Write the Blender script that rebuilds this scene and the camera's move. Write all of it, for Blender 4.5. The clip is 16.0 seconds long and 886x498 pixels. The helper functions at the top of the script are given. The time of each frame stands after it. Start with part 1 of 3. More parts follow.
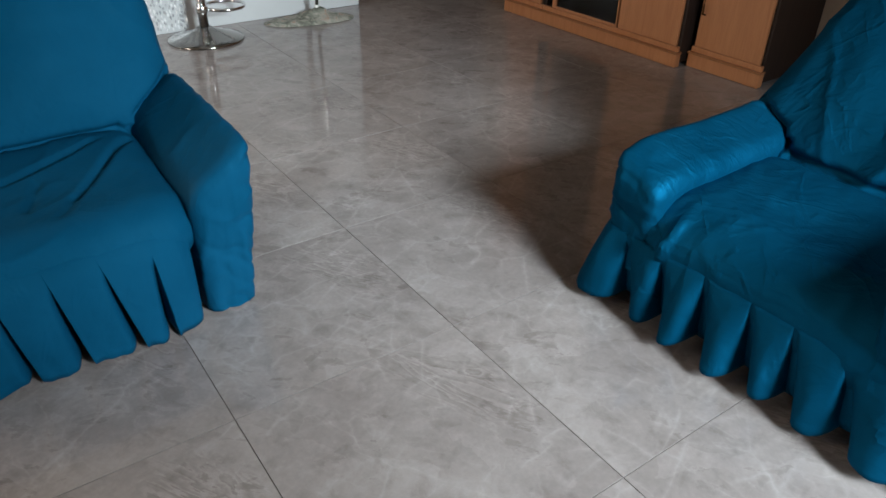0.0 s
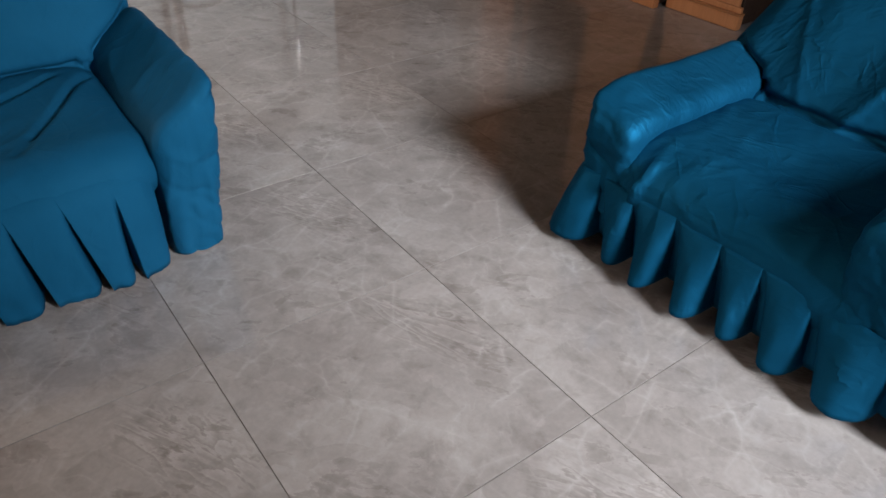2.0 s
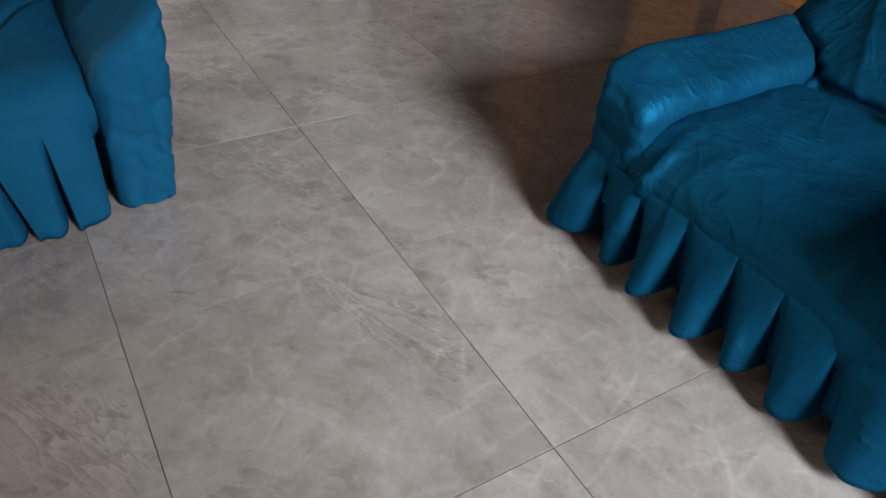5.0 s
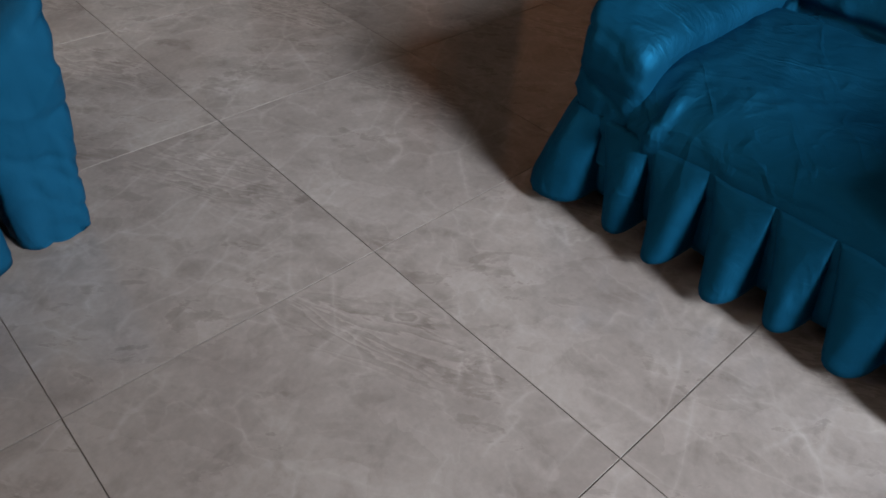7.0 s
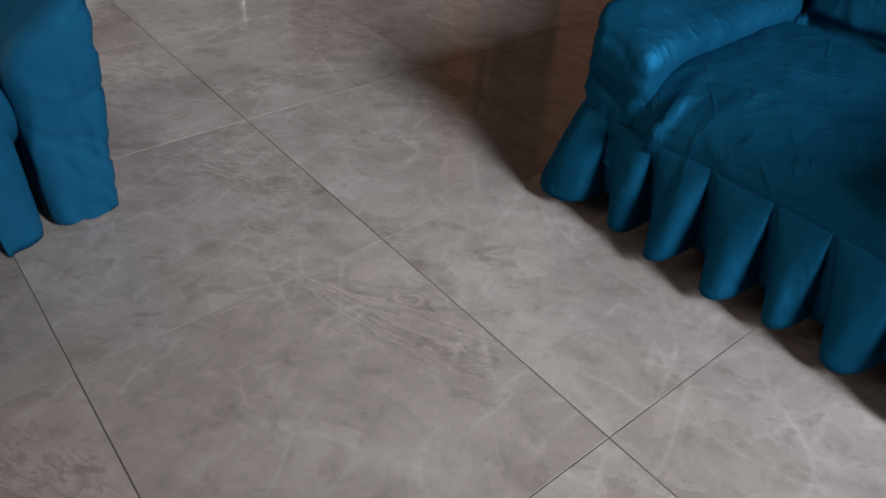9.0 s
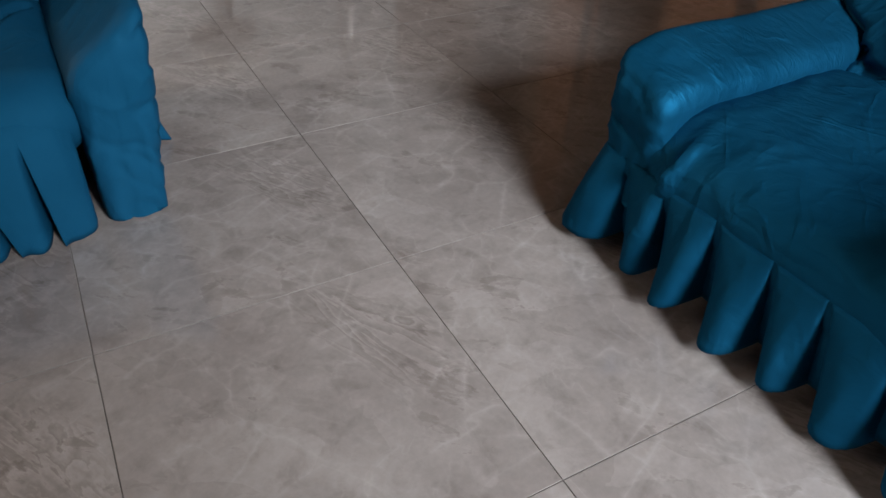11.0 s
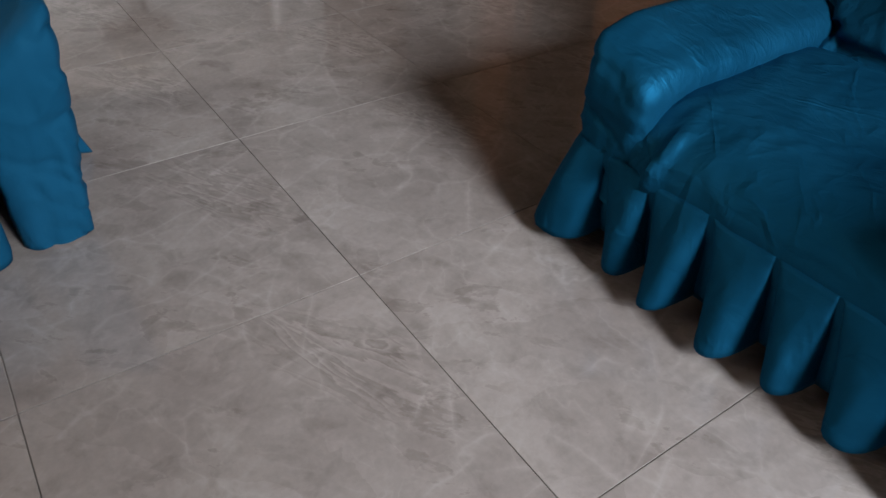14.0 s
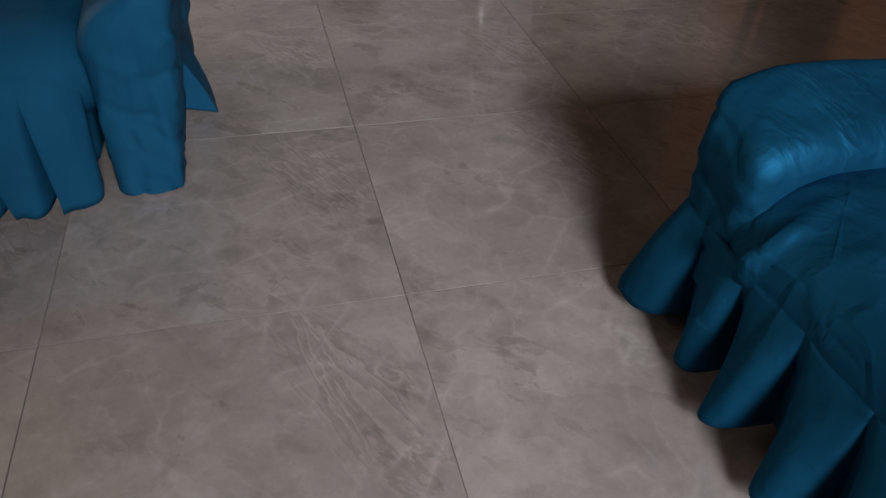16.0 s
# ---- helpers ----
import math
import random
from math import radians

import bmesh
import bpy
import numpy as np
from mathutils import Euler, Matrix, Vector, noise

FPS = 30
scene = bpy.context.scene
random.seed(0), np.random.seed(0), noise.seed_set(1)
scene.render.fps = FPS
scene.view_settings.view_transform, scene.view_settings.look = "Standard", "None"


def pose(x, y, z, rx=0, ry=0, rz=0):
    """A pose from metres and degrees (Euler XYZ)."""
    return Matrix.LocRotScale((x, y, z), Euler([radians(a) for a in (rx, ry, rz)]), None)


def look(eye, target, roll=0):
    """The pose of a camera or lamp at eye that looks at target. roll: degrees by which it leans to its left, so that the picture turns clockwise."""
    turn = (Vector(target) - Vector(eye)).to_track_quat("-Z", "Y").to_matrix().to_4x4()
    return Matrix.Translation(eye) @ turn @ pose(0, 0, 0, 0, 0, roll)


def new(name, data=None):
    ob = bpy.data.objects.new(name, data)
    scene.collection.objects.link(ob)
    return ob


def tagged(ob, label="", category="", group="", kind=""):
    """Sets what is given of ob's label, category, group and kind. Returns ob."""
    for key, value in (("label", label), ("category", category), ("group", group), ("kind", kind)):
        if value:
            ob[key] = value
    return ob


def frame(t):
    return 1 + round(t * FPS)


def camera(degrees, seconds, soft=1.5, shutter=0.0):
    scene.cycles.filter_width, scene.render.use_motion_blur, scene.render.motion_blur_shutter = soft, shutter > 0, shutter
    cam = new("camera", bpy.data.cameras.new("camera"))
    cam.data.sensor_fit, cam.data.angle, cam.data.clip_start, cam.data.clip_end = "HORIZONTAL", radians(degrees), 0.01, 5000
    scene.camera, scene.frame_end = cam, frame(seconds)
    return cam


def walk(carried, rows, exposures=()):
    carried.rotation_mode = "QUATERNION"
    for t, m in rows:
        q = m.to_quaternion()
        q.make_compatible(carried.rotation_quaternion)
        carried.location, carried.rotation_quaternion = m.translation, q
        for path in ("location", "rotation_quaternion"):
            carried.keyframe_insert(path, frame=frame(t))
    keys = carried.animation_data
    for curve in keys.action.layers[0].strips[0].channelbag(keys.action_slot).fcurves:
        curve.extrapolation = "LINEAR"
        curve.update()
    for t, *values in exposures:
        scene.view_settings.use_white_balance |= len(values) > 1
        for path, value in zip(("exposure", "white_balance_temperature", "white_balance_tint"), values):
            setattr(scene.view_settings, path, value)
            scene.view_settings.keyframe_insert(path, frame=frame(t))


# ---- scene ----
cam = camera(63.6, 16.0)
PATH = [
    (0, (-0.907, -1.176, 1.184), (0.089, 0.184, 0.109), 1.1),
    (0.5, (-0.901, -1.179, 1.178), (0.092, 0.154, 0.066), 1.2),
    (1, (-0.899, -1.177, 1.172), (0.082, 0.134, 0.024), 1.7),
    (1.5, (-0.897, -1.178, 1.169), (0.079, 0.126, 0.008), 1.8),
    (2, (-0.886, -1.178, 1.162), (0.111, 0.077, -0.033), 2.4),
    (2.5, (-0.878, -1.179, 1.151), (0.122, 0.059, -0.061), 2.3),
    (3, (-0.856, -1.178, 1.134), (0.139, 0.053, -0.088), 2.2),
    (3.5, (-0.805, -1.141, 1.112), (0.165, 0.032, -0.186), 1.8),
    (4, (-0.697, -1.126, 1.068), (0.169, 0.13, -0.226), 1.2),
    (4.5, (-0.599, -1.134, 1.054), (0.174, 0.164, -0.256), 2.2),
    (4.7, (-0.611, -1.124, 1.053), (0.205, 0.168, -0.237), 3.7),
    (7, (-0.653, -0.816, 0.942), (0.417, 0.224, -0.391), 4.2),
    (7.5, (-0.642, -0.786, 0.858), (0.477, 0.276, -0.414), 1.2),
    (8, (-0.689, -0.776, 0.839), (0.488, 0.195, -0.454), 1.9),
    (8.5, (-0.679, -0.837, 0.851), (0.427, 0.214, -0.442), 2.2),
    (8.7, (-0.685, -0.877, 0.872), (0.4, 0.232, -0.391), 2.8),
    (10.8, (-0.466, -1.064, 0.945), (0.291, 0.276, -0.331), 0.9),
    (11, (-0.504, -1.063, 0.958), (0.279, 0.297, -0.282), 1.6),
    (11.5, (-0.522, -1.069, 0.941), (0.269, 0.323, -0.259), 2.4),
    (12, (-0.599, -1.011, 0.951), (0.33, 0.261, -0.282), 3.7),
    (12.5, (-0.628, -0.938, 0.938), (0.382, 0.261, -0.303), 1.2),
    (13, (-0.604, -0.899, 0.932), (0.432, 0.284, -0.304), 2.3),
    (13.5, (-0.542, -0.907, 0.929), (0.408, 0.358, -0.296), 2.2),
    (14, (-0.494, -0.919, 0.909), (0.433, 0.326, -0.352), 2.3),
    (14.5, (-0.446, -0.936, 0.906), (0.426, 0.354, -0.349), 2.7),
    (15, (-0.389, -0.935, 0.88), (0.349, 0.401, -0.413), 1.0),
    (15.5, (-0.309, -0.89, 0.857), (0.316, 0.493, -0.446), 3.0),
    (16, (-0.216, -0.901, 0.878), (0.232, 0.571, -0.4), 3.3),
]
walk(cam, [(t, look(eye, target, roll)) for t, eye, target, roll in PATH],
     [(0.0, 0.22, 6080, 1), (0.5, 0.22, 6250, 4), (1.0, 0.22, 6450, 8), (3.0, 0.20, 6450, 7), (4.5, 0.09, 6470, 6), (7.0, -0.23, 6480, 8), (8.5, -0.24, 6480, 8),
      (11.0, -0.17, 6480, 8), (14.0, -0.25, 6500, 9), (15.0, -0.35, 6550, 9), (16.0, -0.64, 6750, 12)])

# ---- world, doorway light, side fill ----
world = bpy.data.worlds.new("sky")
scene.world = world
world.use_nodes = True
wn = world.node_tree.nodes
sky = wn.new("ShaderNodeTexSky")
sky.sky_type, sky.sun_disc = "NISHITA", False
sky.sun_elevation, sky.sun_rotation = radians(35), radians(170)
world.node_tree.links.new(sky.outputs[0], wn["Background"].inputs[0])
wn["Background"].inputs[1].default_value = 0.12

ROOM_X0, ROOM_X1, ROOM_Y0, ROOM_Y1, ROOM_H = -3.3, 2.72, -2.35, 5.35, 2.7
WIN_X0, WIN_X1, WIN_Z1 = -0.22, 0.98, 2.05
lamp = bpy.data.lights.new("doorway_daylight", "AREA")
lamp.shape, lamp.size, lamp.size_y = "RECTANGLE", 1.15, 1.15
lamp.energy, lamp.color = 81.0, (0.915, 0.957, 1.0)
lamp.spread = radians(74)
day = new("doorway_daylight", lamp)
day.matrix_world = look(((WIN_X0 + WIN_X1) / 2 - 0.08, ROOM_Y0 - 1.6, 2.2), (0.06, 0.5, 0.45))


# warm fill lamp in an added, unseen side window; brightens cabinets, counter, shaded floor
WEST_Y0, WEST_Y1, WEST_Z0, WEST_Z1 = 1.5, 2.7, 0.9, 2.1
side_lamp = bpy.data.lights.new("side_fill_lamp", "AREA")
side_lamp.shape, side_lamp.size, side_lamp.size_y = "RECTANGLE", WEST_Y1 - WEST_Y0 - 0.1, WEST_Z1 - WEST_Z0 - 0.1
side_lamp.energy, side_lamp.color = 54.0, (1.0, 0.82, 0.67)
side_day = new("side_fill_lamp", side_lamp)
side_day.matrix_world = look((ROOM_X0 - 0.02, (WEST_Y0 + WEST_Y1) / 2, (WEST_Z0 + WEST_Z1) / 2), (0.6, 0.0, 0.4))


# ---- materials ----
def material(name, rough=0.5, metal=0.0, spec=0.5):
    m = bpy.data.materials.new(name)
    m.use_nodes = True
    b = m.node_tree.nodes["Principled BSDF"]
    b.inputs["Roughness"].default_value = rough
    b.inputs["Metallic"].default_value = metal
    b.inputs["Specular IOR Level"].default_value = spec
    return m, m.node_tree.nodes, m.node_tree.links, b


def noise_node(n, l, vec, scale, detail=4.0, rough=0.55, distort=0.0):
    t = n.new("ShaderNodeTexNoise")
    t.inputs["Scale"].default_value = scale
    t.inputs["Detail"].default_value = detail
    t.inputs["Roughness"].default_value = rough
    t.inputs["Distortion"].default_value = distort
    l.new(vec, t.inputs["Vector"])
    return t.outputs["Fac"]


def ramp(n, l, fac, stops):
    r = n.new("ShaderNodeValToRGB")
    e = r.color_ramp.elements
    e[0].position, e[0].color = stops[0][0], (*stops[0][1], 1)
    e[1].position, e[1].color = stops[-1][0], (*stops[-1][1], 1)
    for p, c in stops[1:-1]:
        k = e.new(p)
        k.color = (*c, 1)
    l.new(fac, r.inputs[0])
    return r.outputs[0]


def mix(n, l, fac, a, b, mode="MIX"):
    m = n.new("ShaderNodeMix")
    m.data_type, m.blend_type = "RGBA", mode
    for sock, v in ((m.inputs[0], fac), (m.inputs[6], a), (m.inputs[7], b)):
        if isinstance(v, (int, float)):
            sock.default_value = v
        elif isinstance(v, tuple):
            sock.default_value = (*v, 1)
        else:
            l.new(v, sock)
    return m.outputs[2]


def bump(n, l, bsdf, height, strength, dist):
    b = n.new("ShaderNodeBump")
    b.inputs["Strength"].default_value, b.inputs["Distance"].default_value = strength, dist
    l.new(height, b.inputs["Height"])
    l.new(b.outputs[0], bsdf.inputs["Normal"])
    return b


def mapped(n, l, scale=(1, 1, 1), rot=(0, 0, 0), shift=0.0):
    """Object coordinates, stretched, and shifted per object by its random number."""
    c = n.new("ShaderNodeTexCoord")
    v = c.outputs["Object"]
    if shift:
        info = n.new("ShaderNodeObjectInfo")
        mul = n.new("ShaderNodeMath")
        mul.operation = "MULTIPLY"
        mul.inputs[1].default_value = shift
        l.new(info.outputs["Random"], mul.inputs[0])
        add = n.new("ShaderNodeVectorMath")
        add.operation = "ADD"
        l.new(v, add.inputs[0])
        l.new(mul.outputs[0], add.inputs[1])
        v = add.outputs[0]
    mp = n.new("ShaderNodeMapping")
    mp.vector_type = "TEXTURE"
    mp.inputs["Scale"].default_value = [1 / a for a in scale]
    mp.inputs["Rotation"].default_value = [radians(a) for a in rot]
    l.new(v, mp.inputs["Vector"])
    return mp.outputs[0]


def tile_material():
    """Polished brecciated stone: soft clouds, small dark islands with pale rims, feathery pale veins, wavy slate lines."""
    m, n, l, b = material("polished_grey_marble_tile", 0.08, 0, 0.65)
    v = mapped(n, l, (1, 1, 1), (0, 0, 0), 37.0)
    along = mapped(n, l, (1.0, 1.9, 1), (0, 0, -44), 37.0)
    clouds = noise_node(n, l, v, 3.0, 6, 0.6, 0.6)
    base = ramp(n, l, clouds, [(0.30, (0.222, 0.196, 0.190)), (0.5, (0.262, 0.235, 0.229)), (0.70, (0.304, 0.275, 0.269))])
    # angular shards, each a little lighter or darker
    warp = n.new("ShaderNodeTexNoise")
    warp.inputs["Scale"].default_value, warp.inputs["Detail"].default_value = 6.0, 5.0
    l.new(v, warp.inputs["Vector"])
    bent = n.new("ShaderNodeVectorMath")
    bent.operation = "MULTIPLY_ADD"
    l.new(warp.outputs["Color"], bent.inputs[0])
    bent.inputs[1].default_value = (0.26, 0.26, 0.0)
    l.new(along, bent.inputs[2])
    shards = n.new("ShaderNodeTexVoronoi")
    shards.inputs["Scale"].default_value = 6.5
    l.new(bent.outputs[0], shards.inputs["Vector"])
    tone = n.new("ShaderNodeSeparateColor")
    l.new(shards.outputs["Color"], tone.inputs[0])
    base = mix(n, l, 1.0, base, ramp(n, l, tone.outputs[0], [(0.1, (0.94, 0.935, 0.93)), (0.9, (1.05, 1.05, 1.05))]), "MULTIPLY")
    # small dark islands with pale rims
    isles = noise_node(n, l, along, 9.0, 7, 0.62, 0.3)
    fleck = ramp(n, l, isles, [(0.34, (0.80, 0.785, 0.775)), (0.405, (0.87, 0.86, 0.855)), (0.425, (1.06, 1.06, 1.06)), (0.47, (1, 1, 1))])
    patchy = ramp(n, l, noise_node(n, l, v, 3.6, 3), [(0.42, (0, 0, 0)), (0.56, (1, 1, 1))])
    base = mix(n, l, patchy, base, mix(n, l, 1.0, base, fleck, "MULTIPLY"))
    # slate: a band of thin wavy lines, dark beside pale, printed in the same corner of every tile
    here = n.new("ShaderNodeVectorMath")
    here.operation = "SUBTRACT"
    l.new(n.new("ShaderNodeTexCoord").outputs["Object"], here.inputs[0])
    here.inputs[1].default_value = (0.185, 0.11, 0.0)
    spot = n.new("ShaderNodeMapping")
    spot.vector_type = "TEXTURE"
    spot.inputs["Rotation"].default_value = (0, 0, radians(-63))
    spot.inputs["Scale"].default_value = (0.36, 0.17, 1.0)
    l.new(here.outputs[0], spot.inputs["Vector"])
    far = n.new("ShaderNodeVectorMath")
    far.operation = "LENGTH"
    l.new(spot.outputs[0], far.inputs[0])
    ragged = n.new("ShaderNodeMath")
    ragged.operation = "MULTIPLY_ADD"
    l.new(noise_node(n, l, v, 9.0, 4), ragged.inputs[0])
    ragged.inputs[1].default_value = 0.7
    l.new(far.outputs["Value"], ragged.inputs[2])
    band = ramp(n, l, ragged.outputs[0], [(0.66, (1, 1, 1)), (1.0, (0.0, 0.0, 0.0))])
    slate = noise_node(n, l, mapped(n, l, (1.0, 4.0, 1), (0, 0, -63), 3.0), 3.4, 7, 0.55, 0.35)
    lines = ramp(n, l, slate, [(0.36, (1, 1, 1)), (0.405, (0.80, 0.79, 0.78)), (0.42, (1.17, 1.17, 1.17)), (0.45, (1, 1, 1)), (0.485, (0.82, 0.81, 0.80)),
                               (0.50, (1.17, 1.17, 1.17)), (0.53, (1, 1, 1)), (0.57, (0.84, 0.83, 0.825)), (0.585, (1.17, 1.17, 1.17)), (0.63, (1, 1, 1))])
    base = mix(n, l, band, base, mix(n, l, 1.0, base, lines, "MULTIPLY"))
    # feathery pale veins: ridges of three bent noises, broken into stretches
    veins = None
    for turn, stretch, scale, width, strong in ((18, 1.6, 2.1, 0.014, 0.20), (-62, 2.4, 2.9, 0.014, 0.14), (75, 1.5, 5.6, 0.014, 0.12)):
        f = noise_node(n, l, mapped(n, l, (1, stretch, 1), (0, 0, turn), 29.0), scale, 4, 0.5, 0.2)
        line = ramp(n, l, f, [(0.5 - 4.5 * width, (0, 0, 0)), (0.5 - width, (0.3 * strong,) * 3), (0.5, (strong,) * 3), (0.5 + width, (0.22 * strong,) * 3), (0.5 + 2.5 * width, (0, 0, 0))])
        gate = ramp(n, l, noise_node(n, l, mapped(n, l, (1, 1, 1), (0, 0, turn), 17.0), 5.5, 4), [(0.44, (0, 0, 0)), (0.58, (1, 1, 1))])
        line = mix(n, l, 1.0, line, gate, "MULTIPLY")
        veins = line if veins is None else mix(n, l, 1.0, veins, line, "ADD")
    smoke = ramp(n, l, noise_node(n, l, v, 15, 6, 0.62, 0.4), [(0.3, (0.82, 0.805, 0.80)), (0.46, (1, 1, 1)), (0.7, (1.09, 1.09, 1.09))])
    base = mix(n, l, 1.0, base, smoke, "MULTIPLY")
    # straight pale strokes that cross at angles
    nudged = n.new("ShaderNodeVectorMath")
    nudged.operation = "MULTIPLY_ADD"
    l.new(warp.outputs["Color"], nudged.inputs[0])
    nudged.inputs[1].default_value = (0.07, 0.07, 0.0)
    l.new(mapped(n, l, (1, 1.5, 1), (0, 0, 24), 21.0), nudged.inputs[2])
    cracks = n.new("ShaderNodeTexVoronoi")
    cracks.feature = "DISTANCE_TO_EDGE"
    cracks.inputs["Scale"].default_value = 4.4
    l.new(nudged.outputs[0], cracks.inputs["Vector"])
    stroke = ramp(n, l, cracks.outputs["Distance"], [(0.0, (0.17, 0.17, 0.17)), (0.014, (0.09, 0.09, 0.09)), (0.045, (0, 0, 0))])
    stroke = mix(n, l, 1.0, stroke, ramp(n, l, noise_node(n, l, v, 5.0, 5, 0.6), [(0.44, (0, 0, 0)), (0.57, (1, 1, 1))]), "MULTIPLY")
    veins = mix(n, l, 1.0, veins, stroke, "ADD")
    base = mix(n, l, veins, base, (0.50, 0.475, 0.465))
    grain = ramp(n, l, noise_node(n, l, v, 90, 4), [(0.3, (0.93, 0.93, 0.93)), (0.7, (1.06, 1.06, 1.06))])
    base = mix(n, l, 0.8, base, grain, "MULTIPLY")
    l.new(base, b.inputs["Base Color"])
    r = ramp(n, l, noise_node(n, l, v, 9, 5), [(0.3, (0.05, 0.05, 0.05)), (0.7, (0.11, 0.11, 0.11))])
    l.new(r, b.inputs["Roughness"])
    bump(n, l, b, noise_node(n, l, v, 5, 3), 0.03, 0.004)
    return m


def cloth_material(name, dark, light, rough, spec, crease, silk=0.0, rumple=0.14):
    m, n, l, b = material(name, rough, silk, spec)
    v = mapped(n, l, (1, 1, 1))
    big = noise_node(n, l, v, 5, 4)
    l.new(ramp(n, l, big, [(0.3, dark), (0.7, light)]), b.inputs["Base Color"])
    b.inputs["Specular Tint"].default_value = (0.15, 0.65, 1.0, 1)
    r = ramp(n, l, noise_node(n, l, v, 11, 4), [(0.3, (rough - 0.06,) * 3), (0.7, (rough + 0.1,) * 3)])
    l.new(r, b.inputs["Roughness"])
    # thin creases: ridges of two stretched noises, each only in places
    lines = None
    for stretch, turn, scale in (((1, 3.4, 1.5), (10, 0, 32), 4.0), ((1, 3.0, 1.2), (0, 15, -38), 5.0), ((1, 2.4, 1), (20, 0, 100), 3.2)):
        f = noise_node(n, l, mapped(n, l, stretch, turn), scale, 3, 0.45, 0.35)
        g = ramp(n, l, f, [(0.43, (0, 0, 0)), (0.495, (1, 1, 1)), (0.53, (0.3, 0.3, 0.3)), (0.58, (0, 0, 0))])
        gate = ramp(n, l, noise_node(n, l, mapped(n, l, (1, 1, 1), turn), 6.0, 2), [(0.45, (0, 0, 0)), (0.62, (1, 1, 1))])
        g = mix(n, l, 1.0, g, gate, "MULTIPLY")
        lines = g if lines is None else mix(n, l, 1.0, lines, g, "ADD")
    soft = noise_node(n, l, mapped(n, l, (1, 2.0, 1.3), (0, 0, 25)), 14, 4, 0.5, 1.0)
    fine = noise_node(n, l, v, 700, 2)
    b1 = n.new("ShaderNodeBump")
    b1.inputs["Strength"].default_value, b1.inputs["Distance"].default_value = crease, 0.004
    l.new(lines, b1.inputs["Height"])
    b2 = n.new("ShaderNodeBump")
    b2.inputs["Strength"].default_value, b2.inputs["Distance"].default_value = rumple, 0.012
    l.new(mix(n, l, 0.04, soft, fine), b2.inputs["Height"])
    l.new(b1.outputs[0], b2.inputs["Normal"])
    l.new(b2.outputs[0], b.inputs["Normal"])
    return m


def wood_material(name, dark, light, rough=0.38):
    m, n, l, b = material(name, rough)
    v = mapped(n, l, (9, 9, 0.9), (0, 0, 0), 11.0)
    g = noise_node(n, l, v, 3.2, 6, 0.6, 0.8)
    col = ramp(n, l, g, [(0.3, dark), (0.7, light)])
    fine = noise_node(n, l, mapped(n, l, (60, 60, 2), (0, 0, 0), 5.0), 4, 3)
    col = mix(n, l, 0.22, col, ramp(n, l, fine, [(0.35, (0.6, 0.54, 0.5)), (0.6, (1, 1, 1))]), "MULTIPLY")
    l.new(col, b.inputs["Base Color"])
    bump(n, l, b, fine, 0.08, 0.002)
    return m


def plain_material(name, colour, rough=0.5, metal=0.0, vary=0.12, scale=8.0):
    m, n, l, b = material(name, rough, metal)
    f = noise_node(n, l, mapped(n, l), scale, 5)
    lo = tuple(c * (1 - vary) for c in colour)
    hi = tuple(min(1, c * (1 + vary)) for c in colour)
    l.new(ramp(n, l, f, [(0.3, lo), (0.7, hi)]), b.inputs["Base Color"])
    bump(n, l, b, noise_node(n, l, mapped(n, l), scale * 12, 3), 0.05, 0.002)
    return m


M_TILE = tile_material()
M_ARRIS = plain_material("matt_tile_edge", (0.22, 0.20, 0.19), 0.8, vary=0.4, scale=4)
M_GROUT = plain_material("grey_grout", (0.19, 0.17, 0.158), 0.8, vary=0.7, scale=2.2)
M_TEAL = cloth_material("teal_cotton_cover", (0.004, 0.046, 0.099), (0.006, 0.059, 0.125), 0.62, 0.12, 0.22)
M_SATIN = cloth_material("teal_satin_cover", (0.003, 0.047, 0.101), (0.005, 0.063, 0.131), 0.62, 0.12, 0.50, 0.62, 0.32)
M_WOOD = wood_material("honey_beech_veneer", (0.44, 0.180, 0.075), (0.53, 0.235, 0.105))
M_EDGE = wood_material("darker_beech_moulding", (0.27, 0.105, 0.040), (0.35, 0.150, 0.060))
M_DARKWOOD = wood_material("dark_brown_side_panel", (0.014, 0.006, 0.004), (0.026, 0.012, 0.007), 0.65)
M_BROWN = wood_material("brown_wooden_door", (0.085, 0.042, 0.022), (0.150, 0.078, 0.042), 0.4)
M_WALL = plain_material("beige_wall_paint", (0.50, 0.36, 0.26), 0.85, vary=0.05, scale=3)
M_CEIL = plain_material("ceiling_paint", (0.70, 0.66, 0.60), 0.9, vary=0.04, scale=3)
M_WHITE = plain_material("white_gloss_counter_panel", (0.60, 0.61, 0.62), 0.22, vary=0.04, scale=4)
M_CHROME = plain_material("chrome", (0.62, 0.62, 0.62), 0.12, 1.0, 0.05)
M_STEEL = plain_material("brushed_steel_base", (0.30, 0.29, 0.28), 0.14, 1.0, 0.1)
M_BLACK = plain_material("black_rubber", (0.012, 0.012, 0.012), 0.6)
M_BRASS = plain_material("aged_bronze_handle", (0.10, 0.055, 0.025), 0.35, 1.0)
M_STONE = plain_material("dark_worktop", (0.06, 0.055, 0.05), 0.2, vary=0.4, scale=40)
M_FRAME = plain_material("white_window_frame", (0.75, 0.75, 0.73), 0.4, vary=0.04)


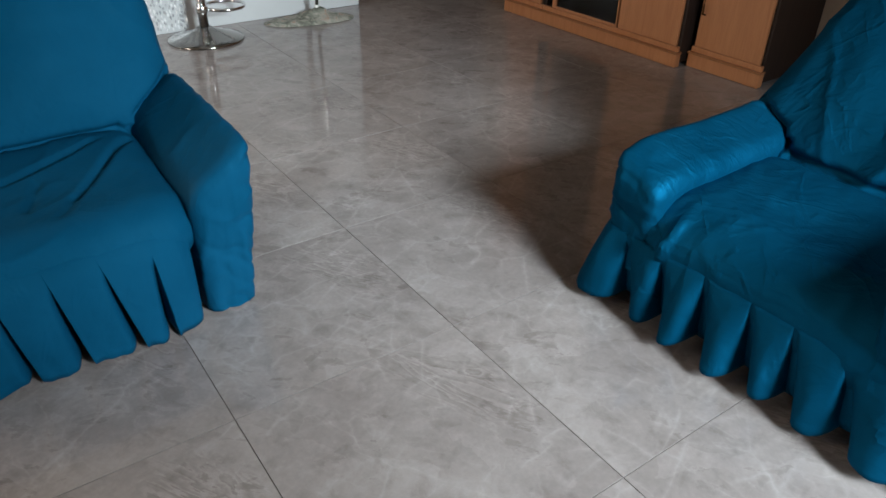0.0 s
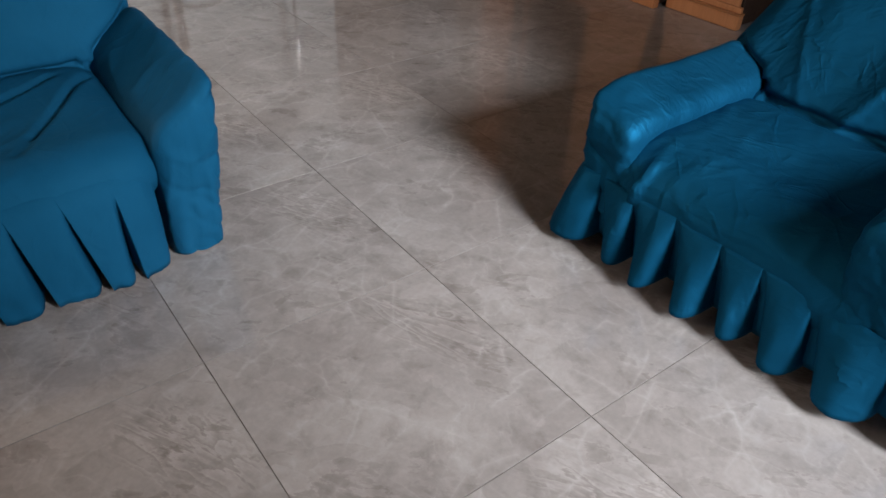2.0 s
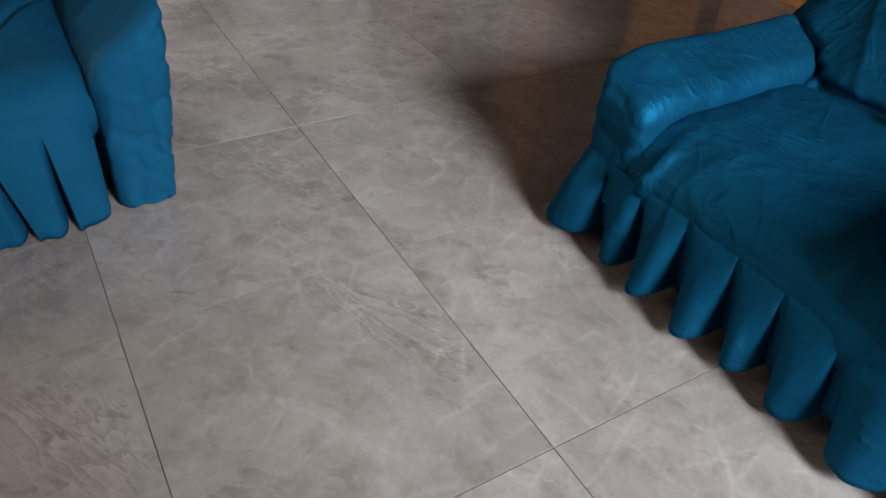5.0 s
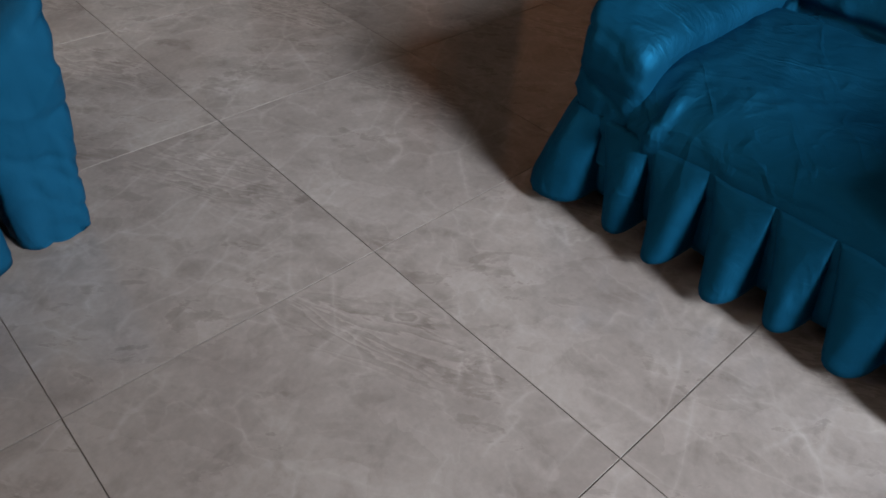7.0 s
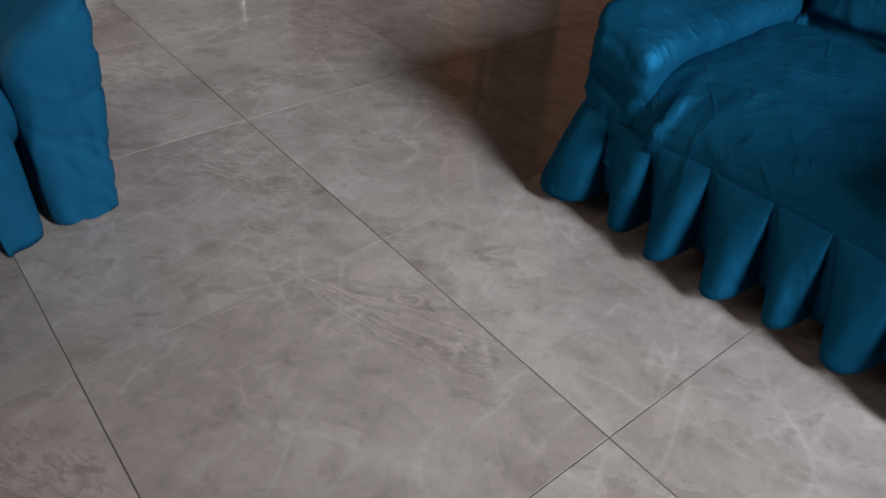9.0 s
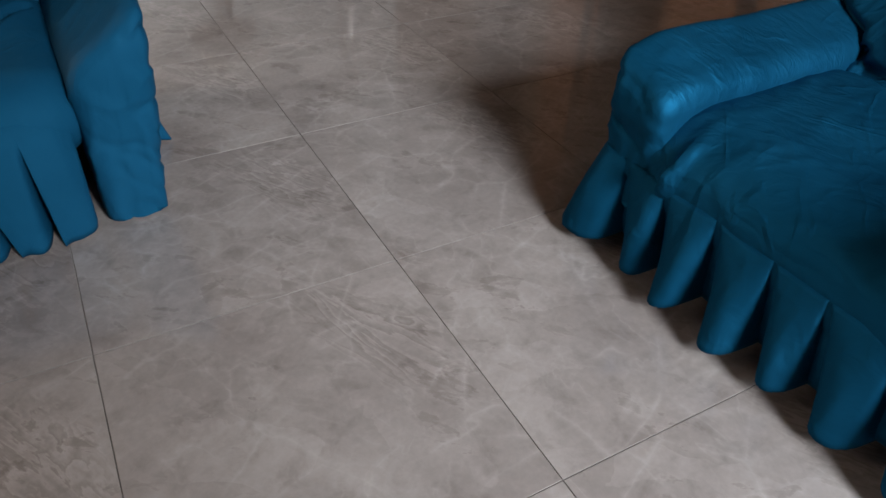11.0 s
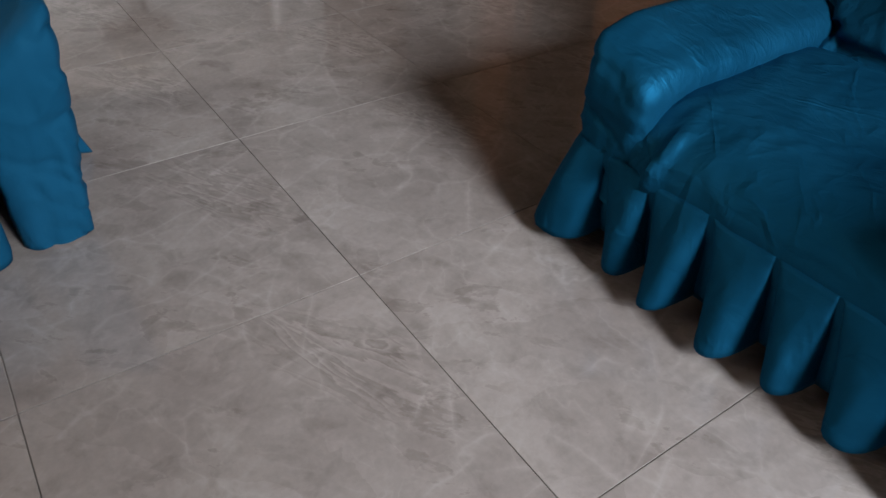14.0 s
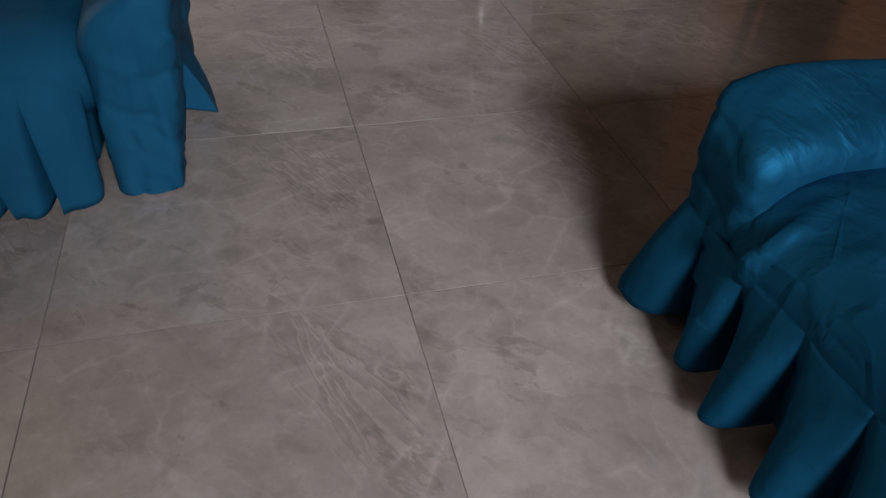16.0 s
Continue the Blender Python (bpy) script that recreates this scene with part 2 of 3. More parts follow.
def rag_material():
    m, n, l, b = material("mottled_grey_green_cloth", 0.9)
    v = mapped(n, l)
    c = ramp(n, l, noise_node(n, l, v, 16, 5, 0.6, 1.0), [(0.32, (0.07, 0.075, 0.06)), (0.46, (0.20, 0.205, 0.17)), (0.60, (0.36, 0.345, 0.30)), (0.70, (0.36, 0.22, 0.16))])
    l.new(c, b.inputs["Base Color"])
    bump(n, l, b, noise_node(n, l, v, 90, 4), 0.5, 0.006)
    return m


def glass_material():
    m, n, l, b = material("cabinet_glass", 0.03)
    b.inputs["Base Color"].default_value = (0.62, 0.56, 0.50, 1)
    b.inputs["Transmission Weight"].default_value = 1.0
    b.inputs["IOR"].default_value = 1.3
    return m


M_RAG = rag_material()
M_GLASS = glass_material()


# ---- building helpers ----
def part(name, bm, mat, parent=None, label="", smooth=False):
    me = bpy.data.meshes.new(name)
    if smooth:
        for f in bm.faces:
            f.smooth = True
    bm.to_mesh(me)
    bm.free()
    me.materials.append(mat)
    ob = new(name, me)
    if parent is not None:
        ob.parent = parent
    if label:
        ob["label"] = label
    return ob


def thing(name, m, label, category, group="", kind=""):
    ob = new(name)
    ob.matrix_world = m
    ob.empty_display_size = 0.1
    return tagged(ob, label, category, group, kind)


def box(lo, hi, bevel=0.0, seg=2):
    bm = bmesh.new()
    c = [(a + b) / 2 for a, b in zip(lo, hi)]
    s = [b - a for a, b in zip(lo, hi)]
    bmesh.ops.create_cube(bm, size=1.0, matrix=Matrix.Translation(c) @ Matrix.Diagonal((*s, 1)))
    if bevel:
        bmesh.ops.bevel(bm, geom=bm.edges[:], offset=bevel, segments=seg, affect="EDGES", profile=0.5)
    return bm


def lathe(profile, seg=48):
    """A turned form from (radius, height) pairs."""
    bm = bmesh.new()
    rings = [[bm.verts.new((r * math.cos(2 * math.pi * i / seg), r * math.sin(2 * math.pi * i / seg), z)) for i in range(seg)] for r, z in profile]
    for a, b in zip(rings, rings[1:]):
        for i in range(seg):
            j = (i + 1) % seg
            bm.faces.new((a[i], a[j], b[j], b[i]))
    bm.faces.new(list(reversed(rings[0])))
    bm.faces.new(rings[-1])
    return bm


def tube(points, radius, seg=10):
    bm = bmesh.new()
    rings = []
    for i, p in enumerate(points):
        p = Vector(p)
        a = Vector(points[max(0, i - 1)])
        b = Vector(points[min(len(points) - 1, i + 1)])
        d = (b - a).normalized()
        u = d.cross(Vector((0, 0, 1)))
        if u.length < 1e-3:
            u = d.cross(Vector((1, 0, 0)))
        u.normalize()
        w = d.cross(u)
        rings.append([bm.verts.new(p + radius * (math.cos(2 * math.pi * k / seg) * u + math.sin(2 * math.pi * k / seg) * w)) for k in range(seg)])
    for a, b in zip(rings, rings[1:]):
        for k in range(seg):
            j = (k + 1) % seg
            bm.faces.new((a[k], b[k], b[j], a[j]))
    bm.faces.new(rings[0])
    bm.faces.new(list(reversed(rings[-1])))
    return bm


def soft_box(lo, hi, radius, step, warp, foot=False):
    """A box with round edges in a fine net, each point moved by warp(p, normal)."""
    bm = bmesh.new()
    lo, hi = Vector(lo), Vector(hi)
    size = hi - lo
    n = [max(2, int(round(s / step))) for s in size]
    made = {}

    def vert(i, j, k):
        key = (i, j, k)
        if key not in made:
            p = Vector((lo.x + size.x * i / n[0], lo.y + size.y * j / n[1], lo.z + size.z * k / n[2]))
            r = min(radius, min(size) / 2 - 1e-4)
            inner = Vector([min(max(p[a], lo[a] + (0 if foot and a == 2 else r)), hi[a] - r) for a in range(3)])
            d = p - inner
            if d.length > 1e-9:
                nor = d.normalized()
                q = inner + nor * r
            else:
                nor, q = Vector((0, 0, -1)), p
            made[key] = bm.verts.new(warp(q, nor))
        return made[key]

    for axis in range(3):
        a, b = [(1, 2), (2, 0), (0, 1)][axis]
        for side in (0, n[axis]):
            for u in range(n[a]):
                for w in range(n[b]):
                    quad = []
                    for du, dw in ((0, 0), (1, 0), (1, 1), (0, 1)):
                        ijk = [0, 0, 0]
                        ijk[axis], ijk[a], ijk[b] = side, u + du, w + dw
                        quad.append(vert(*ijk))
                    if side == 0:
                        quad.reverse()
                    bm.faces.new(quad)
    return bm


def folds(p, seed, amp=0.006, size=7.0):
    """Loose-cloth relief: a soft swell and thin sharp creases in two directions."""
    q = Vector((p.x + seed, p.y - seed, p.z + 2 * seed))
    swell = noise.noise(q * size * 0.5)
    bend = 0.5 * noise.noise_vector(q * size * 0.45)
    c1 = 1 - abs(noise.noise(Vector((q.x * size * 0.9, q.y * size * 0.35, q.z * size * 0.6)) + bend))
    c2 = 1 - abs(noise.noise(Vector((q.y * size * 0.8, q.x * size * 0.5, q.z * size * 0.5)) - 1.4 * bend))
    where = min(1.0, max(0.0, 0.5 + 1.2 * noise.noise(q * size * 0.3 + Vector((9, 9, 9)))))
    return amp * (0.8 * swell + 1.5 * where * c1 ** 14 + 1.3 * (1 - where) * c2 ** 14)


# ---- the room ----
def walls():
    t = 0.2
    for name, lo, hi in (
        ("wall_east", (ROOM_X1, ROOM_Y0 - t, 0), (ROOM_X1 + t, ROOM_Y1 + t, ROOM_H)),
        ("wall_north", (ROOM_X0, ROOM_Y1, 0), (ROOM_X1, ROOM_Y1 + t, ROOM_H)),
    ):
        tagged(part(name, box(lo, hi), M_WALL), "plain painted room wall", "wall", kind="structure")
    # wall with the doorway behind the camera
    bm = bmesh.new()
    y0, y1 = ROOM_Y0 - t, ROOM_Y0
    for lo, hi in (((ROOM_X0, y0, 0), (WIN_X0, y1, ROOM_H)), ((WIN_X1, y0, 0), (ROOM_X1, y1, ROOM_H)), ((WIN_X0, y0, WIN_Z1), (WIN_X1, y1, ROOM_H))):
        c = [(a + b) / 2 for a, b in zip(lo, hi)]
        s = [b - a for a, b in zip(lo, hi)]
        bmesh.ops.create_cube(bm, size=1.0, matrix=Matrix.Translation(c) @ Matrix.Diagonal((*s, 1)))
    # side wall, cut open for the added fill window
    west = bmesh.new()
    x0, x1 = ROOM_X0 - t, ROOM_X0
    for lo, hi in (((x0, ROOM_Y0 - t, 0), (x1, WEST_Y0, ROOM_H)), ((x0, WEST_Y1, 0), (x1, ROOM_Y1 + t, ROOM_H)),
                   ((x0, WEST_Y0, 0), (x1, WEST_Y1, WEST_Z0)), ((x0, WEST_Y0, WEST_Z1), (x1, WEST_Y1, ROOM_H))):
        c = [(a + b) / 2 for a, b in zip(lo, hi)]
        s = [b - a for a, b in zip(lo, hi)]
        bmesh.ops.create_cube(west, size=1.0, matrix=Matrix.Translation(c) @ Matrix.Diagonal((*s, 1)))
    tagged(part("wall_west", west, M_WALL), "painted wall with an opening added for the fill lamp", "wall", kind="structure")
    tagged(part("wall_south", bm, M_WALL), "painted wall with an open doorway", "wall", kind="structure")
    tagged(part("ceiling", box((ROOM_X0 - t, ROOM_Y0 - t, ROOM_H), (ROOM_X1 + t, ROOM_Y1 + t, ROOM_H + 0.15)), M_CEIL), "plain pale ceiling", "ceiling", kind="structure")


walls()


# ---- slipcovered armchairs ----
def ruffle(path, gaps, z_top, z_hem, flare, slant, seed, plump=None, ridge=None, gather=1.0, slit=1.0, crumple=0.0, lip=0.0, closed=0.0, deep=0.0, streak=0.0):
    """A gathered skirt along a line of (x, y) points in plan; gaps: lengths along it at which the cloth dives inward;
    slant: how far a gap wanders along the line on its way down; plump: how far each panel stands out."""
    pts = [Vector(p) for p in path]
    acc = [0.0]
    for a, b in zip(pts, pts[1:]):
        acc.append(acc[-1] + (b - a).length)
    total = acc[-1]

    def at(s):
        s = min(max(s, 0), total - 1e-6)
        for i in range(len(pts) - 1):
            if s <= acc[i + 1]:
                return pts[i] + (pts[i + 1] - pts[i]).normalized() * (s - acc[i])
        return pts[-1]

    def normal(s):
        d = (at(s + 0.035) - at(s - 0.035)).normalized()
        return Vector((d.y, -d.x))

    rng = random.Random(seed)
    gaps = [g if isinstance(g, tuple) else (g, g + slant * rng.uniform(0.6, 1.3)) for g in gaps]
    edges = [-0.12] + [g[0] for g in gaps] + [total + 0.006]
    slants = [0.0] + [g[1] - g[0] for g in gaps] + [0.0]
    widths = [rng.uniform(0.7, 1.3) for _ in edges]
    push = plump or [rng.uniform(0.7, 1.15) for _ in edges]
    skew = [rng.uniform(0.75, 1.35) for _ in edges]
    bm = bmesh.new()
    nf, nz = 26, 18
    spread = [i / nf - 0.85 * math.sin(2 * math.pi * i / nf) / (2 * math.pi) for i in range(nf + 1)]
    rows = []
    for k in range(len(edges) - 1):
        for i, f in enumerate(spread):
            if i == nf and k < len(edges) - 2:
                continue
            col = []
            for j in range(nz + 1):
                t = j / nz
                e = [g + sl * t for g, sl in zip(edges, slants)]
                s = max(e[k], 0) + f * (min(e[k + 1], total) - max(e[k], 0))
                q, nor = at(s), normal(s)
                w = e[k + 1] - e[k]
                u = min(max((s - e[k]) / w, 0), 1) ** skew[k]
                if ridge:
                    top = ridge[0] + (ridge[1] - ridge[0]) * t
                    bulge = (u / top if u < top else (1 - u) / (1 - top))
                    bulge = min(1.0, bulge)
                    bulge = bulge ** 0.65 * (0.9 + 0.1 * math.sin(math.pi * u))
                    bulge = bulge * (1 - t) + t * (3 * bulge ** 2 - 2 * bulge ** 3)
                else:
                    bulge = 1.0 - 0.35 * t * u ** 6
                near = (s - e[k]) / widths[k], (e[k + 1] - s) / widths[k + 1]
                wt = 0.003 + 0.016 * t * slit
                tuck = math.exp(-(near[0] / (wt * (1.5 if ridge else 0.12))) ** 2) + math.exp(-(near[1] / (wt * (1.0 if ridge else 1.9))) ** 2)
                low = 0.3 - deep * t
                out = flare * push[k % len(push)] * t * (low + (1 - low) * bulge) + 0.007 * math.sin(math.pi * t) * bulge - 0.075 * max(0.0, (t - closed) / (1 - closed)) ** 0.75 * tuck
                out += 0.004 * t * noise.noise(Vector((s * 22, t * 2.5, seed))) + 0.0045 * gather * noise.noise(Vector((s * 48, 3.0, seed))) * math.exp(-4 * t) * min(1, 8 * t)
                out += 0.006 * t * (1 - t * 0.4) * noise.noise(Vector((s * 11 - t * 1.2, t * 0.8, seed + 5)))
                out += streak * t * (1 - 0.3 * t) * noise.noise(Vector((s * 27 - t * 1.6, 0.7 * t, seed + 3)))
                out += 0.010 * crumple * t ** 5 * noise.noise(Vector((s * 34, t * 9, seed + 8)))
                out -= lip * max(0.0, 1 - t / 0.2) ** 2
                z = z_top + (z_hem - z_top) * t + t * t * (0.020 * min(1, tuck) + 0.016 * (1 - bulge)) * slit + (0.004 + 0.010 * t) * noise.noise(Vector((s * 11, seed, 1)))
                col.append(bm.verts.new((q.x + nor.x * out, q.y + nor.y * out, max(0.003, z))))
            rows.append(col)
    for a, b in zip(rows, rows[1:]):
        for j in range(nz):
            bm.faces.new((a[j], a[j + 1], b[j + 1], b[j]))
    bmesh.ops.recalc_face_normals(bm, faces=bm.faces[:])
    bmesh.ops.solidify(bm, geom=bm.faces[:], thickness=0.0025)
    return bm


def groove(q, a, b, width, depth):
    """Depth of a tucked crease that runs from a to b in plan."""
    a, b, p = Vector(a), Vector(b), Vector((q.x, q.y))
    t = min(max((p - a).dot(b - a) / (b - a).length_squared, 0), 1)
    side = (p - a - (b - a) * t).length / width
    return -depth * math.exp(-side * side) + 0.12 * depth * math.exp(-((side - 2.3) / 1.3) ** 2)


def armchair(m, label, p, mat, seed):
    """Front towards -y; x across; p: a dict of sizes."""
    chair = thing("armchair", m, label, "armchair", "matching armchairs")
    w, arm, d = p["half"], p["arm"], p["depth"]
    seat_z, arm_f, arm_b, back_z, seam = p["seat"], p["arm_front"], p["arm_back"], p["back"], p["seam"]
    inner = w - arm

    def seat_warp(q, nor):
        t = q.y / d
        q = q.copy()
        if nor.z > 0.2:
            q.z += p["seat_tilt"] * t - p["sag"] * math.exp(-((q.x / (inner * 0.7)) ** 2 + ((t - 0.5) / 0.35) ** 2))
            for c in p["creases"]:
                q.z += groove(q, *c)
        tx, wide, high = p["tuck"]
        if nor.y < -0.2 and q.y < 0.12:
            q.y -= high * math.exp(-((q.x - tx - 0.25 * (q.z - 0.26)) / wide) ** 2) * max(0.0, 1 - ((q.z - 0.26) / 0.075) ** 2)
        return q + nor * folds(q, seed, p["wrinkle"], 8)

    part("seat", soft_box((-inner - p["seat_wide"], 0.0, p["seat_low"]), (inner + p["seat_wide"], d + 0.1, seat_z), p["seat_round"], 0.011, seat_warp), mat, chair, "wrinkled teal seat cover", True)

    for side in (-1, 1):
        inside = inner - (p["near_wide"] if side > 0 else 0)
        wide = w - inside
        x0, x1 = (inside, w) if side > 0 else (-w, -inside)
        low = p["arm_low"]

        def arm_warp(q, nor, side=side, inside=inside, wide=wide):
            t = min(max(q.y / d, 0), 1)
            h = (q.z - low) / (arm_f - low)
            q = q.copy()
            q.z += max(0, h) * (arm_b - arm_f) * t
            across = min(max((abs(q.x) - inside) / wide, 0), 1)
            if h > 0.3:
                q.z -= p["arm_slope"] * (1 - across) * min(1, (h - 0.3) / 0.5)
            if h > 0.35:
                near = max(0.0, 1 - (q.y - p["arm_y"]) / 0.13)
                q.z -= p["arm_drop"] * near ** 2.2 * min(1.0, (h - 0.35) / 0.4) * (0.45 + 0.55 * across)
            # the cover hangs in, then kicks out at the hem
            q.x += side * across * (-p["arm_waist"] * math.sin(math.pi * min(1, max(0, 1 - h))) + p["arm_kick"] * max(0, 1 - h / 0.22) ** 2)
            q.x -= side * across * p["arm_taper"] * min(1, max(0, 1 - h))
            q.y -= p["arm_kick"] * 0.7 * max(0, 1 - h / 0.25) ** 2 * (1 if t < 0.1 else 0)
            q.y += p["arm_under"] * min(1, max(0, (0.312 - q.z) / 0.03)) * (1 if t < 0.1 else 0)
            pucker = 0.0
            if (nor.y < -0.3 or across > 0.7) and nor.z < 0.6:
                c = 1 - abs(noise.noise(Vector((q.x * 14 + 8 * q.z + seed, q.y * 9, q.z * 11 + 5 * q.x + seed))))
                pucker = -p["pucker"] * c ** 12 * (0.3 + across)
            # gathers that run down the front panel from its top edge
            gather = 0.0
            if nor.y < -0.5:
                fan = (abs(q.x) - inside - wide * 0.5) / (0.5 + 0.9 * max(0, min(1, 1 - h)))
                gather = p["front_gather"] * noise.noise(Vector((fan * 46 + seed, 0.6 * q.z, side * 3.0))) * min(1.0, max(0.0, 1.3 - h))
            return q + nor * (folds(q, seed + 3 * side, p["wrinkle"], 9) + pucker + gather)

        part("arm", soft_box((x0, p["arm_y"], low), (x1, d + 0.12, arm_f + (p["near_arm"] if side > 0 else 0)), p["arm_round"], 0.010, arm_warp, True), mat, chair, "teal armrest cover with puckered front", True)

    def back_warp(q, nor):
        h = max(0, (q.z - 0.3) / (back_z - 0.3))
        q = q.copy()
        q.x *= 1 - p["back_taper"] * h ** 2
        q.y += p["recline"] * h
        if nor.y < -0.3:
            # the cover is tucked in behind the seat and along the arms
            across = min(max((abs(q.x) - inner) / arm, 0), 1)
            arm_top = arm_b - p["arm_slope"] * (1 - across) + (p["near_arm"] if q.x > 0 else 0)
            if abs(q.x) < inner - 0.02:
                q.y += p["tucked"] * math.exp(-((q.z - seat_z - p["seat_tilt"] + 0.004) / 0.013) ** 2)
            elif across > 0.12:
                q.y += p["tucked"] * math.exp(-((q.z - arm_top) / 0.015) ** 2)
            elif seat_z < q.z < arm_top:
                q.y += p["tucked"] * math.exp(-((abs(q.x) - inner) / 0.014) ** 2)
            q.y -= 0.035 * math.sin(math.pi * min(1, h)) * (1 - (q.x / w) ** 2)
        lean = q.x + p["back_lean"] * q.z
        sway = 0.25 * noise.noise(Vector((q.x * 2, q.z * 2, seed)))
        c = 1 - abs(noise.noise(Vector((lean * 4.6 + sway + seed, 0.4, (q.z - 0.5 * q.x) * 1.3))))
        return q + nor * (folds(q, seed + 7, p["wrinkle"] * 1.3, 6) + p["back_folds"] * (c ** 4 - 0.3))

    part("backrest", soft_box((-w + 0.012, d, 0.10), (w - 0.012, d + 0.22, back_z), 0.075, 0.010, back_warp), mat, chair, "loose teal backrest cover", True)
    part("base_cover", soft_box((-w + p["base_in"], p["base_y"], 0.03), (w - p["base_in"], d + 0.2, seam + p["base_up"]), 0.04, 0.016, lambda q, n: q + n * folds(q, seed + 2, 0.003, 8)), mat, chair, "teal cover over the chair frame", True)
    if p["wrap"]:
        yb, k = d + 0.25, w + 0.001
        path = [(-k, yb), (-k, 0.03), (-k + 0.03, 0.0), (k - 0.03, 0.0), (k, 0.03), (k, yb)]
        part("skirt", ruffle(path, p["gaps"], seam, p["hem"], p["flare"], p["slant"], seed, p.get("plump"), p.get("ridge"), p["gather"], p["slit"], p["crumple"], deep=p["deep"], streak=0.009), mat, chair, "gathered teal skirt with deep pleats", True)
    else:
        part("skirt", ruffle([(-inner, -0.006), (inner - 0.10, -0.006), (inner - 0.055, 0.004), (inner - 0.02, 0.03)], p["gaps"], seam, p["hem"], p["flare"], p["slant"], seed, p.get("plump"), p.get("ridge"), p["gather"], p["slit"], p["crumple"], 0.022, 0.2), mat, chair, "gathered teal skirt with deep pleats", True)
        for sx in (-1, 1):
            side = [(sx * (w - 0.035), 0.29), (sx * (w - 0.035), d + 0.22)]
            part("side_skirt", ruffle(side if sx > 0 else side[::-1], [0.02, 0.17] if sx > 0 else [0.2, 0.35], 0.15, 0.006, 0.060, 0.0, seed + sx, [0.1, 1.0, 0.15] if sx > 0 else [0.15, 1.0, 0.1]), mat, chair, "gathered side skirt", True)
    for sx in (-1, 1):
        for sy in (0.08, d + 0.12):
            part("leg", lathe([(0.018, 0.0), (0.022, 0.02), (0.026, 0.08)], 12), M_BLACK, chair).location = (sx * (w - 0.09), sy, 0)
    return chair


RIGHT = dict(near_wide=0.075, tucked=0.03, arm_drop=0.045, deep=0.1, tuck=(-0.262, 0.009, 0.032), crumple=0.35, front_gather=0.006, back_lean=0.12, arm_taper=0.0, near_arm=0.06, sag=0.032, seat_low=0.06, seat_wide=0.11, slit=1.0, arm_under=0.010, gather=1.0, half=0.468, arm=0.158, depth=0.49, seat=0.352, seat_tilt=0.0, arm_front=0.455, arm_back=0.452, back=0.86, seam=0.222, hem=0.028, seat_round=0.14,
             arm_low=0.12, arm_slope=0.065, arm_waist=0.0, arm_kick=0.0, arm_y=-0.008, arm_round=0.036, back_taper=0.26, recline=0.34, flare=0.074, slant=0.035,
             wrap=True, ridge=(0.72, 0.46), wrinkle=0.0040, pucker=0.008, back_folds=0.034, base_in=0.0, base_up=0.062, base_y=0.006,
             creases=[((-0.11, 0.10), (-0.02, 0.27), 0.006, -0.003), ((-0.27, 0.02), (-0.255, 0.10), 0.010, -0.006), ((-0.24, 0.10), (-0.10, 0.17), 0.006, -0.003)],
             gaps=[0.13, 0.29, 0.45, 0.60, 0.812, 0.927, 1.055, 1.180, 1.287, 1.412, 1.592, 1.75, 1.92, 2.1, 2.28],
             plump=[1, 0.9, 1, 0.9, 1.0, 0.8, 1.15, 1.05, 0.75, 0.75, 0.9, 0.9, 0.8, 0.9, 1, 1])
armchair(pose(0.43, -0.55, 0, 0, 0, -90), "teal satin slipcovered armchair with pleated skirt", RIGHT, M_SATIN, 11)
LEFT = dict(near_wide=0.0, tucked=0.04, arm_drop=0.014, tuck=(0.0, 0.01, 0.0), crumple=1.4, front_gather=0.009, back_lean=-0.3, arm_taper=0.050, near_arm=0.0, sag=0.018, seat_low=0.145, seat_wide=0.03, arm_under=0.0, gather=0.2, half=0.472, arm=0.175, depth=0.45, seat=0.345, seat_tilt=0.03, arm_front=0.480, arm_back=0.500, back=0.92, seam=0.288, hem=0.012, seat_round=0.10,
            arm_low=0.008, arm_slope=0.125, arm_waist=-0.010, arm_kick=0.004, arm_y=-0.005, arm_round=0.040, back_taper=0.10, recline=0.24, flare=0.042, slant=0.045,
            wrap=False, wrinkle=0.0040, pucker=0.009, back_folds=0.004, base_in=0.20, base_up=-0.03, base_y=0.055,
            creases=[((0.19, 0.43), (-0.06, 0.32), 0.007, 0.016), ((0.27, 0.415), (0.08, 0.176), 0.008, 0.016), ((0.08, 0.176), (0.03, 0.10), 0.010, 0.006), ((0.02, 0.30), (-0.03, 0.17), 0.008, 0.008)],
            slit=0.5, plump=[1.0, 0.85, 1.0, 1.1, 0.95],
            gaps=[(0.127, 0.177), (0.244, 0.291), (0.357, 0.414), (0.477, 0.492)])
armchair(pose(-0.81, 0.40, 0), "teal slipcovered armchair with skirt to the floor", LEFT, M_TEAL, 4)


